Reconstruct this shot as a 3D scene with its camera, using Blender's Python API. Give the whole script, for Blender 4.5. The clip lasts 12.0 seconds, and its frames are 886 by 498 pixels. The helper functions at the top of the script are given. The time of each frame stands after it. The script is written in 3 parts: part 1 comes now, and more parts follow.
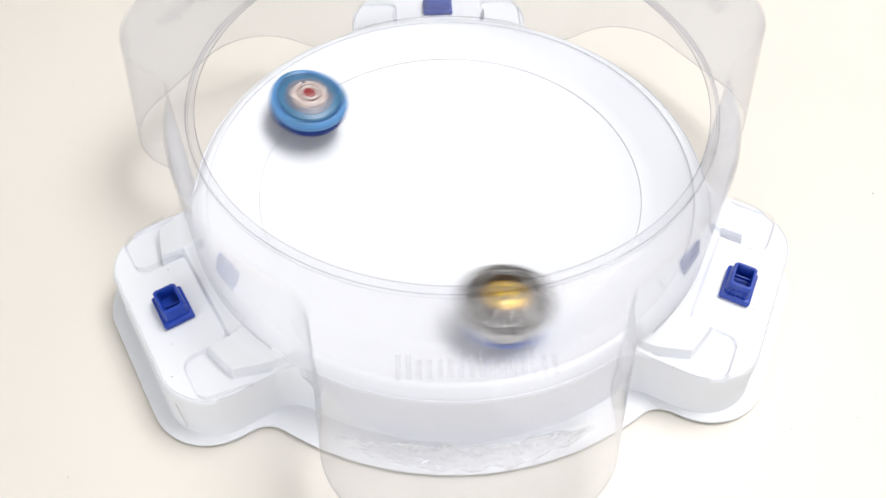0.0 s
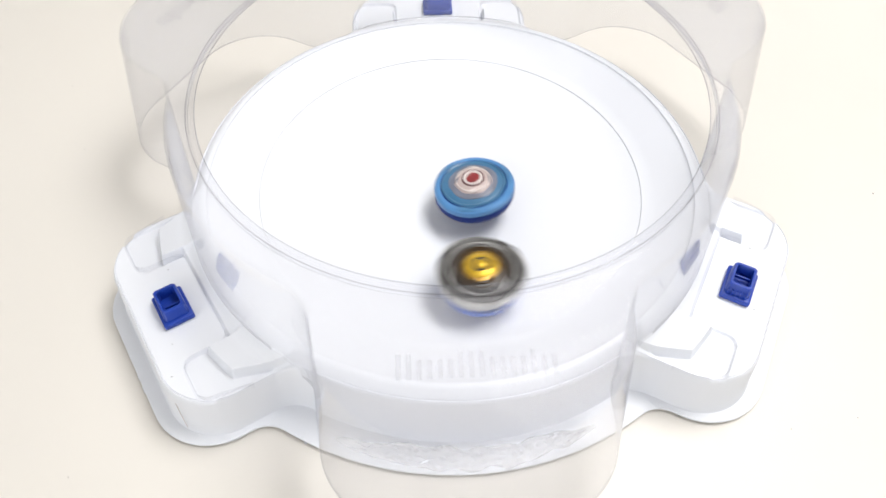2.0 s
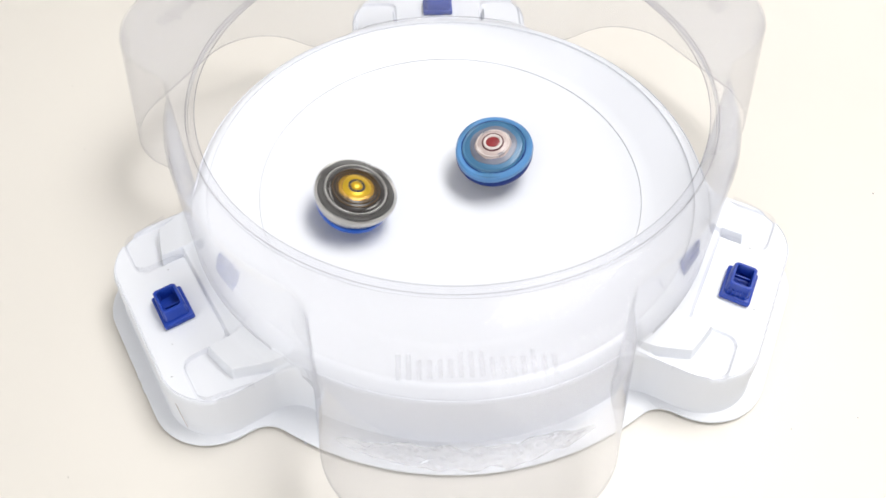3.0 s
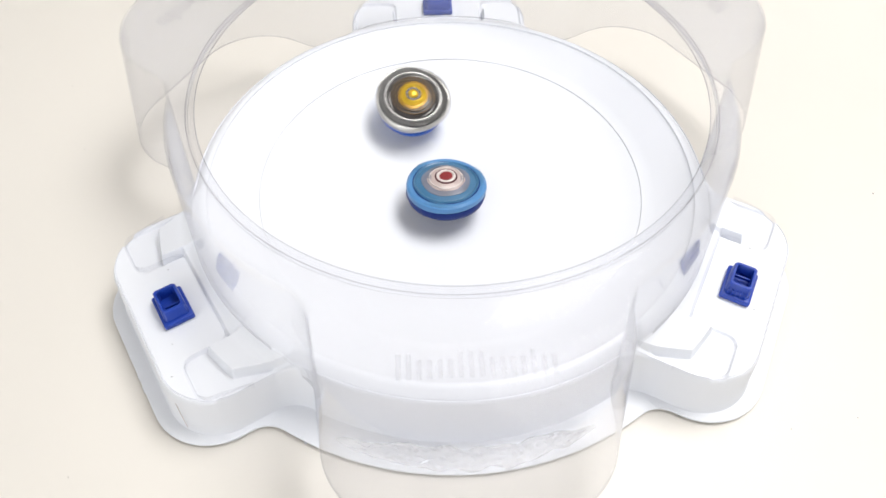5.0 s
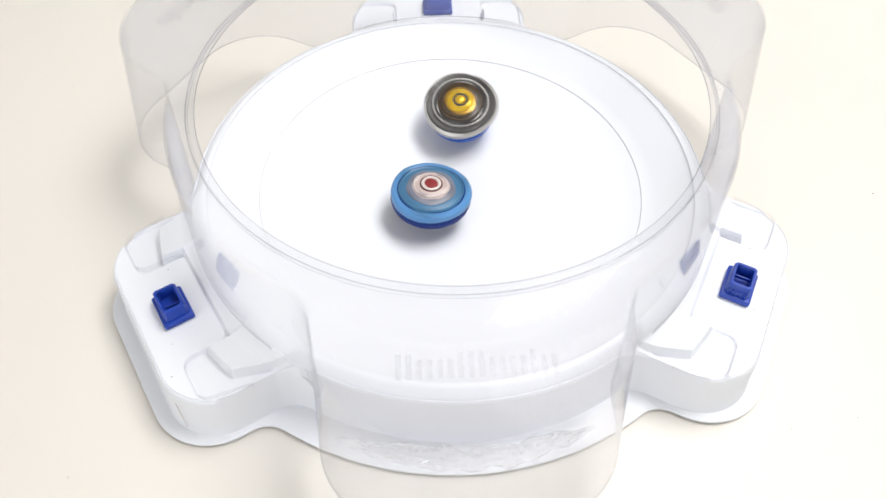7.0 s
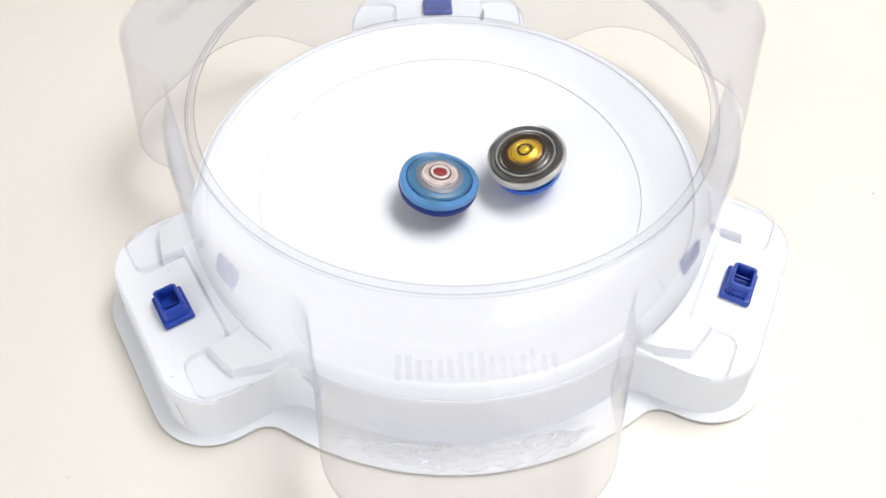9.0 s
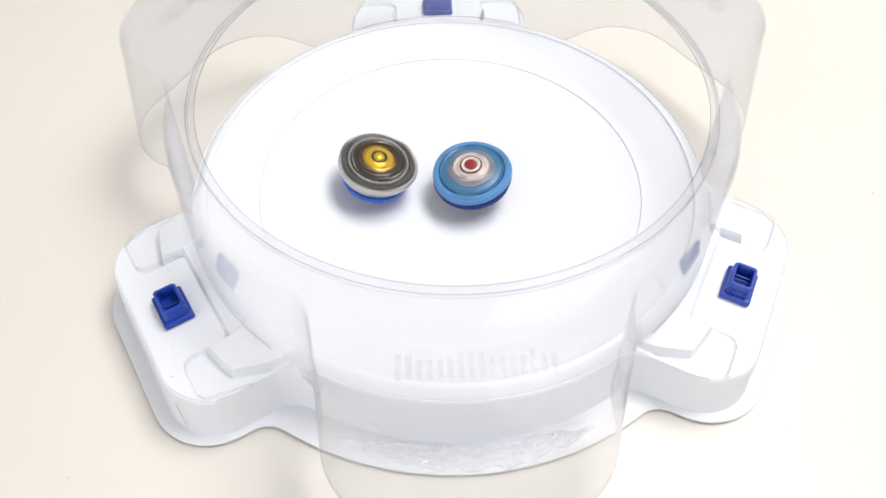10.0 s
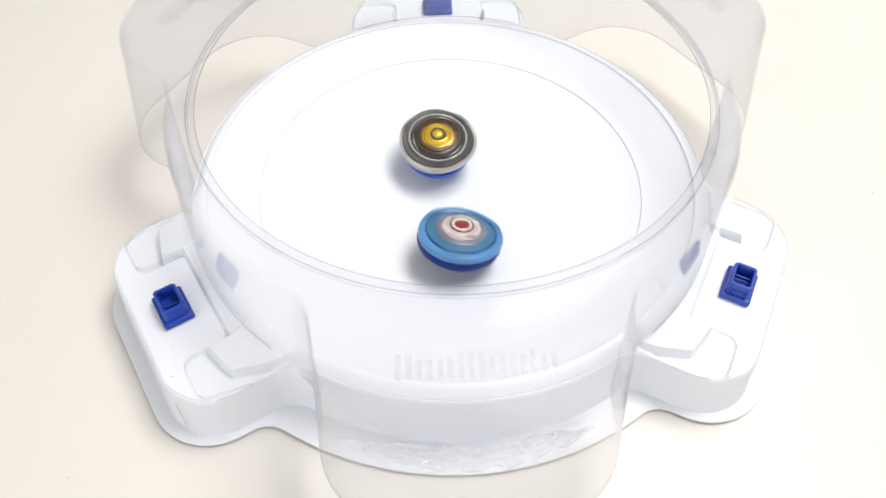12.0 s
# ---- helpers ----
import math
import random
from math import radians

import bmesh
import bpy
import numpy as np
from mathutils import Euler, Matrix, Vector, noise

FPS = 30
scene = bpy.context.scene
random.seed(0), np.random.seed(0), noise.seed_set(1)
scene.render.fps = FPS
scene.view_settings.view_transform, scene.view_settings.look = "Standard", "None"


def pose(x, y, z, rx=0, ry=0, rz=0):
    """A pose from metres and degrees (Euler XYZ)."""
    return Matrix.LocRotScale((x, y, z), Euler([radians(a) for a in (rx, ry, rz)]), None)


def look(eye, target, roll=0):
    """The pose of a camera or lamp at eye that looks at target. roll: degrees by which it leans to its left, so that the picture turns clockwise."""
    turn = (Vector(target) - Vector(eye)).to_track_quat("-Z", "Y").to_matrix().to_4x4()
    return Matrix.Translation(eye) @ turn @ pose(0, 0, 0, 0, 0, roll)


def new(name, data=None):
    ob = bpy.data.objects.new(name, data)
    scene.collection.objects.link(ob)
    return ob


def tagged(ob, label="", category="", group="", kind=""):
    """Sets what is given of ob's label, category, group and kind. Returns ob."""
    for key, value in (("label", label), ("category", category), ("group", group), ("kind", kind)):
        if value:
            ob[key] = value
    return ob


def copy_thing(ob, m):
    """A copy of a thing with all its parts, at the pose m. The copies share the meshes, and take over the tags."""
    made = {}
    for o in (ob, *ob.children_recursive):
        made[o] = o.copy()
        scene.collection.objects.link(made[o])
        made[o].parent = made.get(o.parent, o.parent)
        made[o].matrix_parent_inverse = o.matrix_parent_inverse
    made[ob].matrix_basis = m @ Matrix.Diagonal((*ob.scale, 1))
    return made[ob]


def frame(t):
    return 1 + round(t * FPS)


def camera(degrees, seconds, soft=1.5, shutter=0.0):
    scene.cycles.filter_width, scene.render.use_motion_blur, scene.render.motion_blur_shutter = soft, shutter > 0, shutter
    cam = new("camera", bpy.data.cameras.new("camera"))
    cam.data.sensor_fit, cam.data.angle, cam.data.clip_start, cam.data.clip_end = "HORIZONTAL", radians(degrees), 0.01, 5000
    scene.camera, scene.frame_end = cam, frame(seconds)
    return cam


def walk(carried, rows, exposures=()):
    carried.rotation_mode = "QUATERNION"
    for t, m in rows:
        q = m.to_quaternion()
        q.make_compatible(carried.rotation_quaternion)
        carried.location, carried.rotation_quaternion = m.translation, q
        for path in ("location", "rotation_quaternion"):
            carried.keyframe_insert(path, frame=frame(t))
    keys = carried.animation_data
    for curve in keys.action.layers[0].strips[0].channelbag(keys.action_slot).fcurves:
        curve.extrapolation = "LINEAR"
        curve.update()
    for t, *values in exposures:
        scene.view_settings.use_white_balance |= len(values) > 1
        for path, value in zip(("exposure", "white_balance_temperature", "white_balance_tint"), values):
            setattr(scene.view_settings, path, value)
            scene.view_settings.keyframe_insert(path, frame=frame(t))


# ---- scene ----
cam = camera(62.358, 12.0, soft=1.5, shutter=0.35)
EYE = pose(-0.02163, -0.31429, 0.37453, 37.517, -0.246, -2.831)
walk(cam, [(0.0, EYE), (12.0, EYE)], exposures=[(0.0, 0.0), (12.0, 0.0)])

# ---- light: one broad ceiling lamp, up behind the stadium ----
world = bpy.data.worlds.new("room_air")
scene.world = world
world.use_nodes = True
world.node_tree.nodes["Background"].inputs["Color"].default_value = (0.9, 0.95, 1.0, 1)
world.node_tree.nodes["Background"].inputs["Strength"].default_value = 0.3

lamp_data = bpy.data.lights.new("ceiling_lamp", "AREA")
lamp_data.shape, lamp_data.size, lamp_data.size_y = "RECTANGLE", 1.05, 0.9
lamp_data.energy, lamp_data.color = 43.5, (1.0, 0.988, 0.972)
lamp = new("ceiling_lamp", lamp_data)
lamp.matrix_world = look((0.42, 0.12, 1.57), (0.05, 0.0, 0.0))

# unseen fill light behind the camera, added to brighten surfaces that face it
fill_data = bpy.data.lights.new("front_fill", "AREA")
fill_data.shape, fill_data.size, fill_data.size_y = "RECTANGLE", 1.9, 1.15
fill_data.energy, fill_data.color = 23.0, (0.98, 0.99, 1.0)
fill = new("front_fill", fill_data)
fill.matrix_world = look((-1.1, -2.12, 0.95), (-0.6, 0.0, 0.65))


# ---- materials ----
def material(name, colour, rough=0.4, metal=0.0, spread=0.04, scale=30.0, bump=0.0, bump_scale=400.0, coat=0.0, shine=0.5):
    m = bpy.data.materials.new(name)
    m.use_nodes = True
    n, l = m.node_tree.nodes, m.node_tree.links
    b = n["Principled BSDF"]
    b.inputs["Roughness"].default_value = rough
    b.inputs["Metallic"].default_value = metal
    b.inputs["Coat Weight"].default_value = coat
    b.inputs["Specular IOR Level"].default_value = shine
    place = n.new("ShaderNodeTexCoord")
    big = n.new("ShaderNodeTexNoise")
    big.inputs["Scale"].default_value, big.inputs["Detail"].default_value = scale, 6
    l.new(place.outputs["Object"], big.inputs["Vector"])
    ramp = n.new("ShaderNodeValToRGB")
    c = Vector(colour)
    lo, hi = c * (1 - spread), c * (1 + spread)
    ramp.color_ramp.elements[0].color, ramp.color_ramp.elements[1].color = (*lo, 1), (*[min(x, 0.95) for x in hi], 1)
    ramp.color_ramp.elements[0].position, ramp.color_ramp.elements[1].position = 0.35, 0.65
    l.new(big.outputs["Fac"], ramp.inputs["Fac"])
    l.new(ramp.outputs["Color"], b.inputs["Base Color"])
    fine = n.new("ShaderNodeTexNoise")
    fine.inputs["Scale"].default_value, fine.inputs["Detail"].default_value = bump_scale, 4
    l.new(place.outputs["Object"], fine.inputs["Vector"])
    wear = n.new("ShaderNodeMapRange")
    wear.inputs["To Min"].default_value, wear.inputs["To Max"].default_value = rough * 0.85, min(1.0, rough * 1.15)
    l.new(fine.outputs["Fac"], wear.inputs["Value"])
    l.new(wear.outputs["Result"], b.inputs["Roughness"])
    if bump:
        relief = n.new("ShaderNodeBump")
        relief.inputs["Strength"].default_value, relief.inputs["Distance"].default_value = bump, 0.0004
        l.new(fine.outputs["Fac"], relief.inputs["Height"])
        l.new(relief.outputs["Normal"], b.inputs["Normal"])
    return m


def clear_plastic(name, tint, gloss_least=0.006, gloss_tint=0.74, haze=0.0):
    """Thin clear plastic: light goes straight through. The faint haze partly stands in for room reflections; gloss
    grows at grazing angles.
    """
    m = bpy.data.materials.new(name)
    m.use_nodes = True
    n, l = m.node_tree.nodes, m.node_tree.links
    n.remove(n["Principled BSDF"])
    place, wave = n.new("ShaderNodeTexCoord"), n.new("ShaderNodeTexNoise")
    wave.inputs["Scale"].default_value, wave.inputs["Detail"].default_value = 22.0, 2
    l.new(place.outputs["Object"], wave.inputs["Vector"])
    relief = n.new("ShaderNodeBump")
    relief.inputs["Strength"].default_value, relief.inputs["Distance"].default_value = 0.12, 0.002
    l.new(wave.outputs["Fac"], relief.inputs["Height"])
    thin, gloss, top, face, bend = (n.new("ShaderNode" + k) for k in ("BsdfTransparent", "BsdfGlossy", "MixShader", "LayerWeight", "MapRange"))
    thin.inputs["Color"].default_value = (*[math.sqrt(c) for c in tint], 1)
    gloss.inputs["Roughness"].default_value = 0.05
    # greyed gloss colour, which darkens edges seen at a slant
    gloss.inputs["Color"].default_value = (gloss_tint, gloss_tint, gloss_tint * 1.02, 1)
    face.inputs["Blend"].default_value = 0.5
    power = n.new("ShaderNodeMath")
    power.operation = "POWER"
    power.inputs[1].default_value = 4.0
    l.new(face.outputs["Facing"], power.inputs[0])
    bend.inputs["To Min"].default_value, bend.inputs["To Max"].default_value = gloss_least, 0.75
    l.new(power.outputs[0], bend.inputs["Value"])
    l.new(relief.outputs["Normal"], gloss.inputs["Normal"])
    l.new(bend.outputs["Result"], top.inputs["Fac"])
    # diffuse white for surface haze and for reflected room light
    dull, film = n.new("ShaderNodeBsdfDiffuse"), n.new("ShaderNodeMixShader")
    dull.inputs["Color"].default_value = (0.8, 0.8, 0.82, 1)
    film.inputs["Fac"].default_value = haze
    l.new(thin.outputs[0], film.inputs[1])
    l.new(dull.outputs[0], film.inputs[2])
    l.new(film.outputs[0], top.inputs[1])
    l.new(gloss.outputs[0], top.inputs[2])
    l.new(top.outputs[0], n["Material Output"].inputs["Surface"])
    return m


TABLE = material("cream_laminate", (0.680, 0.650, 0.607), 0.5, 0, 0.02, 3.0, 0.05, 900)
WALL = material("room_paint", (0.84, 0.83, 0.81), 0.8)
WHITE = material("white_plastic", (0.730, 0.748, 0.797), 0.42, 0, 0.012, 12.0, 0.04, 1500)
CLIP = material("blue_plastic", (0.006, 0.040, 0.33), 0.38, 0, 0.08, 60, 0.1, 1500)
CLEAR = clear_plastic("clear_plastic", (0.958, 0.960, 0.970), 0.003, 0.85, haze=0.075)
CLEAR_ROOF = clear_plastic("clear_roof_plastic", (0.895, 0.897, 0.916), 0.003, 0.85, haze=0.085)
CLEAR_RIM = clear_plastic("clear_rim_plastic", (0.90, 0.90, 0.92), haze=0.03)
# whitened by haze, to imitate bright glints at the front lobe's foot
CLEAR_CRINKLE = clear_plastic("clear_crinkle", (0.99, 0.99, 0.995), 0.02, 0.95, 0.30)
# grey tint imitates the dark lines that refraction draws along clear edges
CLEAR_LINE = clear_plastic("dark_edge_line", (0.80, 0.80, 0.815))
CLEAR_BAR = clear_plastic("clear_bar_plastic", (0.93, 0.93, 0.945), 0.02, 0.9, 0.05)
CLEAR_LIP = clear_plastic("clear_lip_plastic", (0.94, 0.94, 0.955))
GUNMETAL = material("dark_grey_metal", (0.065, 0.064, 0.063), 0.5, 0.2, 0.25, 90)
SILVER = material("silver_metal", (0.48, 0.47, 0.46), 0.3, 0.55, 0.1, 90)
GOLD = material("gold_paint", (0.62, 0.40, 0.03), 0.3, 0.5, 0.15, 120)
DARK = material("black_brown_plastic", (0.030, 0.026, 0.026), 0.32, 0, 0.2, 90)
ROYAL = material("bright_blue_plastic", (0.015, 0.10, 0.50), 0.3, 0, 0.1, 90)
SKY = material("light_blue_plastic", (0.075, 0.225, 0.47), 0.35, 0, 0.1, 90)
STEEL_BLUE = material("steel_blue_plastic", (0.045, 0.15, 0.28), 0.35, 0, 0.15, 90)
NAVY = material("dark_blue_plastic", (0.004, 0.022, 0.16), 0.45, 0, 0.1, 90, shine=0.2)
PINK = material("pinkish_white_plastic", (0.46, 0.375, 0.36), 0.35, 0, 0.12, 120)
AMBER = material("amber_gold_paint", (0.36, 0.20, 0.025), 0.32, 0.4, 0.2, 150)
BRONZE = material("dark_bronze", (0.075, 0.04, 0.01), 0.35, 0.3, 0.2, 150)
MAUVE = material("mauve_plastic", (0.15, 0.16, 0.21), 0.4, 0, 0.25, 160)
MAROON = material("maroon_plastic", (0.10, 0.035, 0.04), 0.4, 0, 0.2, 200)
RED = material("dark_red_plastic", (0.22, 0.02, 0.025), 0.35, 0, 0.2, 200)
PALE = material("white_plastic_ring", (0.66, 0.60, 0.58), 0.35, 0, 0.05, 120)
DUST = material("dark_dust", (0.12, 0.11, 0.10), 0.9)


# ---- mesh helpers ----
def mesh_object(name, verts, faces, mat, parent=None, smooth=True, label=""):
    me = bpy.data.meshes.new(name)
    me.from_pydata([tuple(map(float, v)) for v in verts], [], [tuple(map(int, f)) for f in faces])
    me.validate()
    bm = bmesh.new()
    bm.from_mesh(me)
    bmesh.ops.recalc_face_normals(bm, faces=bm.faces)
    bm.to_mesh(me)
    bm.free()
    me.materials.append(mat)
    if smooth:
        me.shade_smooth()
        me.set_sharp_from_angle(angle=radians(38))
    ob = new(name, me)
    ob.parent = parent
    if label:
        tagged(ob, label)
    return ob


def grid_faces(rows, cols, close_cols=True, close_rows=False):
    out = []
    for i in range(rows if close_rows else rows - 1):
        for j in range(cols if close_cols else cols - 1):
            a, b = i * cols, ((i + 1) % rows) * cols
            k = (j + 1) % cols
            out.append((a + j, a + k, b + k, b + j))
    return out


def lathe(name, profile, mat, parent=None, n=64, wobble=None, label="", closed=False):
    """A turned solid from (r, z) pairs; wobble(angle, r) scales the radius."""
    verts = []
    for r, z in profile:
        for j in range(n):
            a = 2 * math.pi * j / n
            s = wobble(a, r) if wobble else 1.0
            verts.append((r * s * math.cos(a), r * s * math.sin(a), z))
    faces = grid_faces(len(profile), n, close_rows=closed)
    if not closed:
        faces += [tuple(range(n)), tuple(range((len(profile) - 1) * n, len(profile) * n))]
    return mesh_object(name, verts, faces, mat, parent, label=label)


def box_bm(sx, sy, sz, at=(0, 0, 0), bevel=0.0, bm=None):
    bm = bm or bmesh.new()
    made = bmesh.ops.create_cube(bm, size=1.0, matrix=Matrix.Translation(at) @ Matrix.Diagonal((sx, sy, sz, 1)))
    if bevel:
        edges = list({e for v in made["verts"] for e in v.link_edges})
        bmesh.ops.bevel(bm, geom=edges, offset=bevel, segments=3, affect="EDGES", profile=0.5)
    return bm


def part(name, bm, mat, parent=None, label="", at=None, smooth=True):
    me = bpy.data.meshes.new(name)
    bm.to_mesh(me)
    bm.free()
    me.materials.append(mat)
    if smooth:
        me.shade_smooth()
        me.set_sharp_from_angle(angle=radians(38))
    ob = new(name, me)
    ob.parent = parent
    if at is not None:
        ob.matrix_basis = at
    if label:
        tagged(ob, label)
    return ob


def smooth_step(a, b, x):
    t = np.clip((x - a) / (b - a), 0, 1)
    return t * t * (3 - 2 * t)


def outline(ring, arms, reach, half, corner, blend, n):
    """Radius, angle by angle, of a disc joined with rounded arms at the given degrees, with soft inner corners."""
    ang = np.arange(n) * 2 * np.pi / n

    def inside(r):
        x, y = r * np.cos(ang), r * np.sin(ang)
        d = r - ring
        for deg in arms:
            c, s = math.cos(radians(deg)), math.sin(radians(deg))
            u, v = x * c + y * s, -x * s + y * c
            qx, qy = np.abs(u - reach / 2) - (reach / 2 - corner), np.abs(v) - (half - corner)
            b = np.hypot(np.maximum(qx, 0), np.maximum(qy, 0)) + np.minimum(np.maximum(qx, qy), 0) - corner
            h = np.clip(0.5 + 0.5 * (b - d) / blend, 0, 1)
            d = b * (1 - h) + d * h - blend * h * (1 - h)
        return d

    lo, hi = np.full(n, 0.02), np.full(n, 0.4)
    for _ in range(40):
        mid = (lo + hi) / 2
        neg = inside(mid) < 0
        lo, hi = np.where(neg, mid, lo), np.where(neg, hi, mid)
    return ang, lo


def loft(name, loops, mat, parent=None, close=False, label=""):
    """Skin through loops of (angles, radii, z)."""
    verts = []
    n = len(loops[0][0])
    for ang, r, z in loops:
        verts += list(zip(r * np.cos(ang), r * np.sin(ang), np.broadcast_to(z, r.shape)))
    return mesh_object(name, verts, grid_faces(len(loops), n, close_rows=close), mat, parent, label=label)


# ---- the room: a table, closed in by plain walls ----
def slab(name, sx, sy, sz, at, mat, label):
    return tagged(part(name, box_bm(sx, sy, sz, at), mat), label, kind="structure")


slab("tabletop", 2.2, 1.8, 0.03, (0, 0.1, -0.015), TABLE, "cream laminate tabletop, plain and lightly speckled")
slab("floor", 4.4, 4.4, 0.1, (0, 0, -0.8), WALL, "plain pale floor under the table")
slab("ceiling", 4.4, 4.4, 0.1, (0, 0, 1.65), WALL, "plain pale ceiling")
slab("wall_north", 4.4, 0.1, 2.35, (0, 2.15, 0.425), WALL, "plain pale painted wall")
# the wide opening is made up, to hold the added fill light
south = tagged(new("wall_south"), "plain pale unseen wall with a made-up opening for the fill light", kind="structure")
for sx, sz, x, z in ((4.4, 1.07, 0, -0.215), (4.4, 0.1, 0, 1.55), (0.15, 1.18, -2.125, 0.91), (2.35, 1.18, 1.025, 0.91)):
    part("wall_panel", box_bm(sx, 0.1, sz, (x, -2.15, z)), WALL, south)
slab("wall_east", 0.1, 4.2, 2.35, (2.15, 0, 0.425), WALL, "plain pale painted wall")
slab("wall_west", 0.1, 4.2, 2.35, (-2.15, 0, 0.425), WALL, "plain pale painted wall")

# ---- stadium base ----
CLIPS_AT, LOBES_AT = (90, 210, 330), (30, 150, 270)
BOWL_R, LIP_R, DEPTH, CURVE = 0.1185, 0.1472, 0.0162, 1.42
PAD = 0.0364


def bowl_z(r):
    return DEPTH + CURVE * r * r if r < BOWL_R else DEPTH + CURVE * BOWL_R ** 2 + (r - BOWL_R) * 0.37


def arm_uv(x, y):
    """Distance outwards and sideways along the nearest of the three arms."""
    a = np.arctan2(y, x)
    k = np.round((a - math.pi / 2) / (2 * math.pi / 3)) * (2 * math.pi / 3) + math.pi / 2
    return x * np.cos(k) + y * np.sin(k), -x * np.sin(k) + y * np.cos(k)


def rounded_box(u, v, u0, u1, v0, v1, corner):
    """Signed distance to a rectangle with rounded corners."""
    a = np.abs(u - (u0 + u1) / 2) - (u1 - u0) / 2 + corner
    b = np.abs(v - (v0 + v1) / 2) - (v1 - v0) / 2 + corner
    return np.hypot(np.maximum(a, 0), np.maximum(b, 0)) + np.minimum(np.maximum(a, b), 0) - corner


def base_top(r, x, y):
    """Height of the moulded top outside the bowl."""
    u, v = arm_uv(x, y)
    av = np.abs(v)
    z = np.full_like(r, PAD)
    tray = 1 - smooth_step(-0.0007, 0.0006, rounded_box(u, av, 0.1400, 0.1890, 0.0325, 0.0625, 0.0065))
    z = z - 0.0018 * tray
    # the raised seat of the cover: a chord by the clip, stepping out to an arc over each tray
    seat = np.maximum(np.maximum(r - 0.1775, 0.0340 - av), (u - 0.170) * 0.339 + (av - 0.0545) * 0.941)
    seat = np.minimum(seat, np.maximum(u - 0.1617, av - 0.036))
    up = 1 - smooth_step(-0.0010, 0.0010, seat)
    high = 0.0388 + 0.0028 * smooth_step(0.0325, 0.0345, av)
    z = z * (1 - up) + high * up
    lip = 1 - smooth_step(0.1490, 0.1640, r)
    return z * (1 - lip) + 0.0482 * lip


def stadium_base():
    thing = tagged(new("stadium_base"), "white moulded plastic stadium base lying on the table", "toy stadium")
    n = 1800
    # dish with its fine groove
    prof = [(r, bowl_z(r)) for r in np.linspace(0.002, BOWL_R - 0.0001, 60)]
    lathe("bowl", prof + [(BOWL_R - 0.0001, 0.030), (0.002, 0.012)], WHITE, thing, 180,
          label="smooth white dish")
    ring = [(BOWL_R, bowl_z(BOWL_R) - 0.001), (BOWL_R, bowl_z(BOWL_R) + 0.0005), (BOWL_R + 0.0002, bowl_z(BOWL_R) + 0.0008), (BOWL_R + 0.0008, bowl_z(BOWL_R) + 0.0009)]
    ring += [(r, bowl_z(r)) for r in np.linspace(BOWL_R + 0.006, LIP_R - 0.0004, 12)]
    ring += [(LIP_R, bowl_z(LIP_R) + 0.0002), (LIP_R, bowl_z(LIP_R) + 0.0010), (LIP_R + 0.0003, 0.0481)]
    ang = np.arange(n) * 2 * np.pi / n
    loops = [(ang, np.full(n, r), z) for r, z in ring]
    _, edge = outline(0.1570, CLIPS_AT, 0.2018, 0.0655, 0.030, 0.012, n)
    for f in np.linspace(0, 1, 110):
        r = (LIP_R + 0.0012) * (1 - f) + (edge - 0.0022) * f
        loops.append((ang, r, base_top(r, r * np.cos(ang), r * np.sin(ang))))
    top = loops[-1][2]
    for inset, drop in ((0.0019, 0.0007), (0.0015, 0.0007), (0.0012, 0.0001), (0.0005, 0.0010), (0.0, 0.0022)):
        loops.append((ang, edge - inset, top - drop))
    _, foot = outline(0.1588, CLIPS_AT, 0.2046, 0.0668, 0.031, 0.012, n)
    for f in (0.25, 0.5, 0.75, 0.93):
        loops.append((ang, edge * (1 - f) + foot * f, (top - 0.0022) * (1 - f) + 0.0035 * f))
    loops += [(ang, foot + 0.0008, 0.0036), (ang, foot + 0.0025, 0.0033)]
    _, rim = outline(0.1770, CLIPS_AT, 0.2135, 0.0705, 0.036, 0.010, n)
    rim = np.maximum(rim, foot + 0.0035)
    loops += [(ang, rim - 0.0006, 0.0032), (ang, rim, 0.0028), (ang, rim, 0.0022), (ang, rim - 0.0004, 0.0020),
              (ang, rim - 0.0085, 0.0020), (ang, rim - 0.0090, 0.0)]
    loft("body", loops, WHITE, thing, label="white shell with three stepped platforms and a flat skirt")
    return thing


base = stadium_base()
for x, y, turn, long in ((-0.1896, -0.0984, -60, 0.0025), (-0.1822, -0.1114, -60, 0.0035), (-0.1778, -0.1193, -60, 0.0045), (-0.0855, -0.1549, -25, 0.0015)):
    part("moulding_burr", box_bm(long, 0.0010, 0.0012, (0, 0, 0.0010), 0.0003), WHITE, base, at=pose(x, y, 0, 0, 0, turn))
part("scratch", box_bm(0.0003, 0.0004, 0.0250, (0, 0, 0), 0.0001), PINK, base, "thin pinkish brown scratch line", pose(-0.1474, -0.1452, 0.0200, -2, 3, 45))


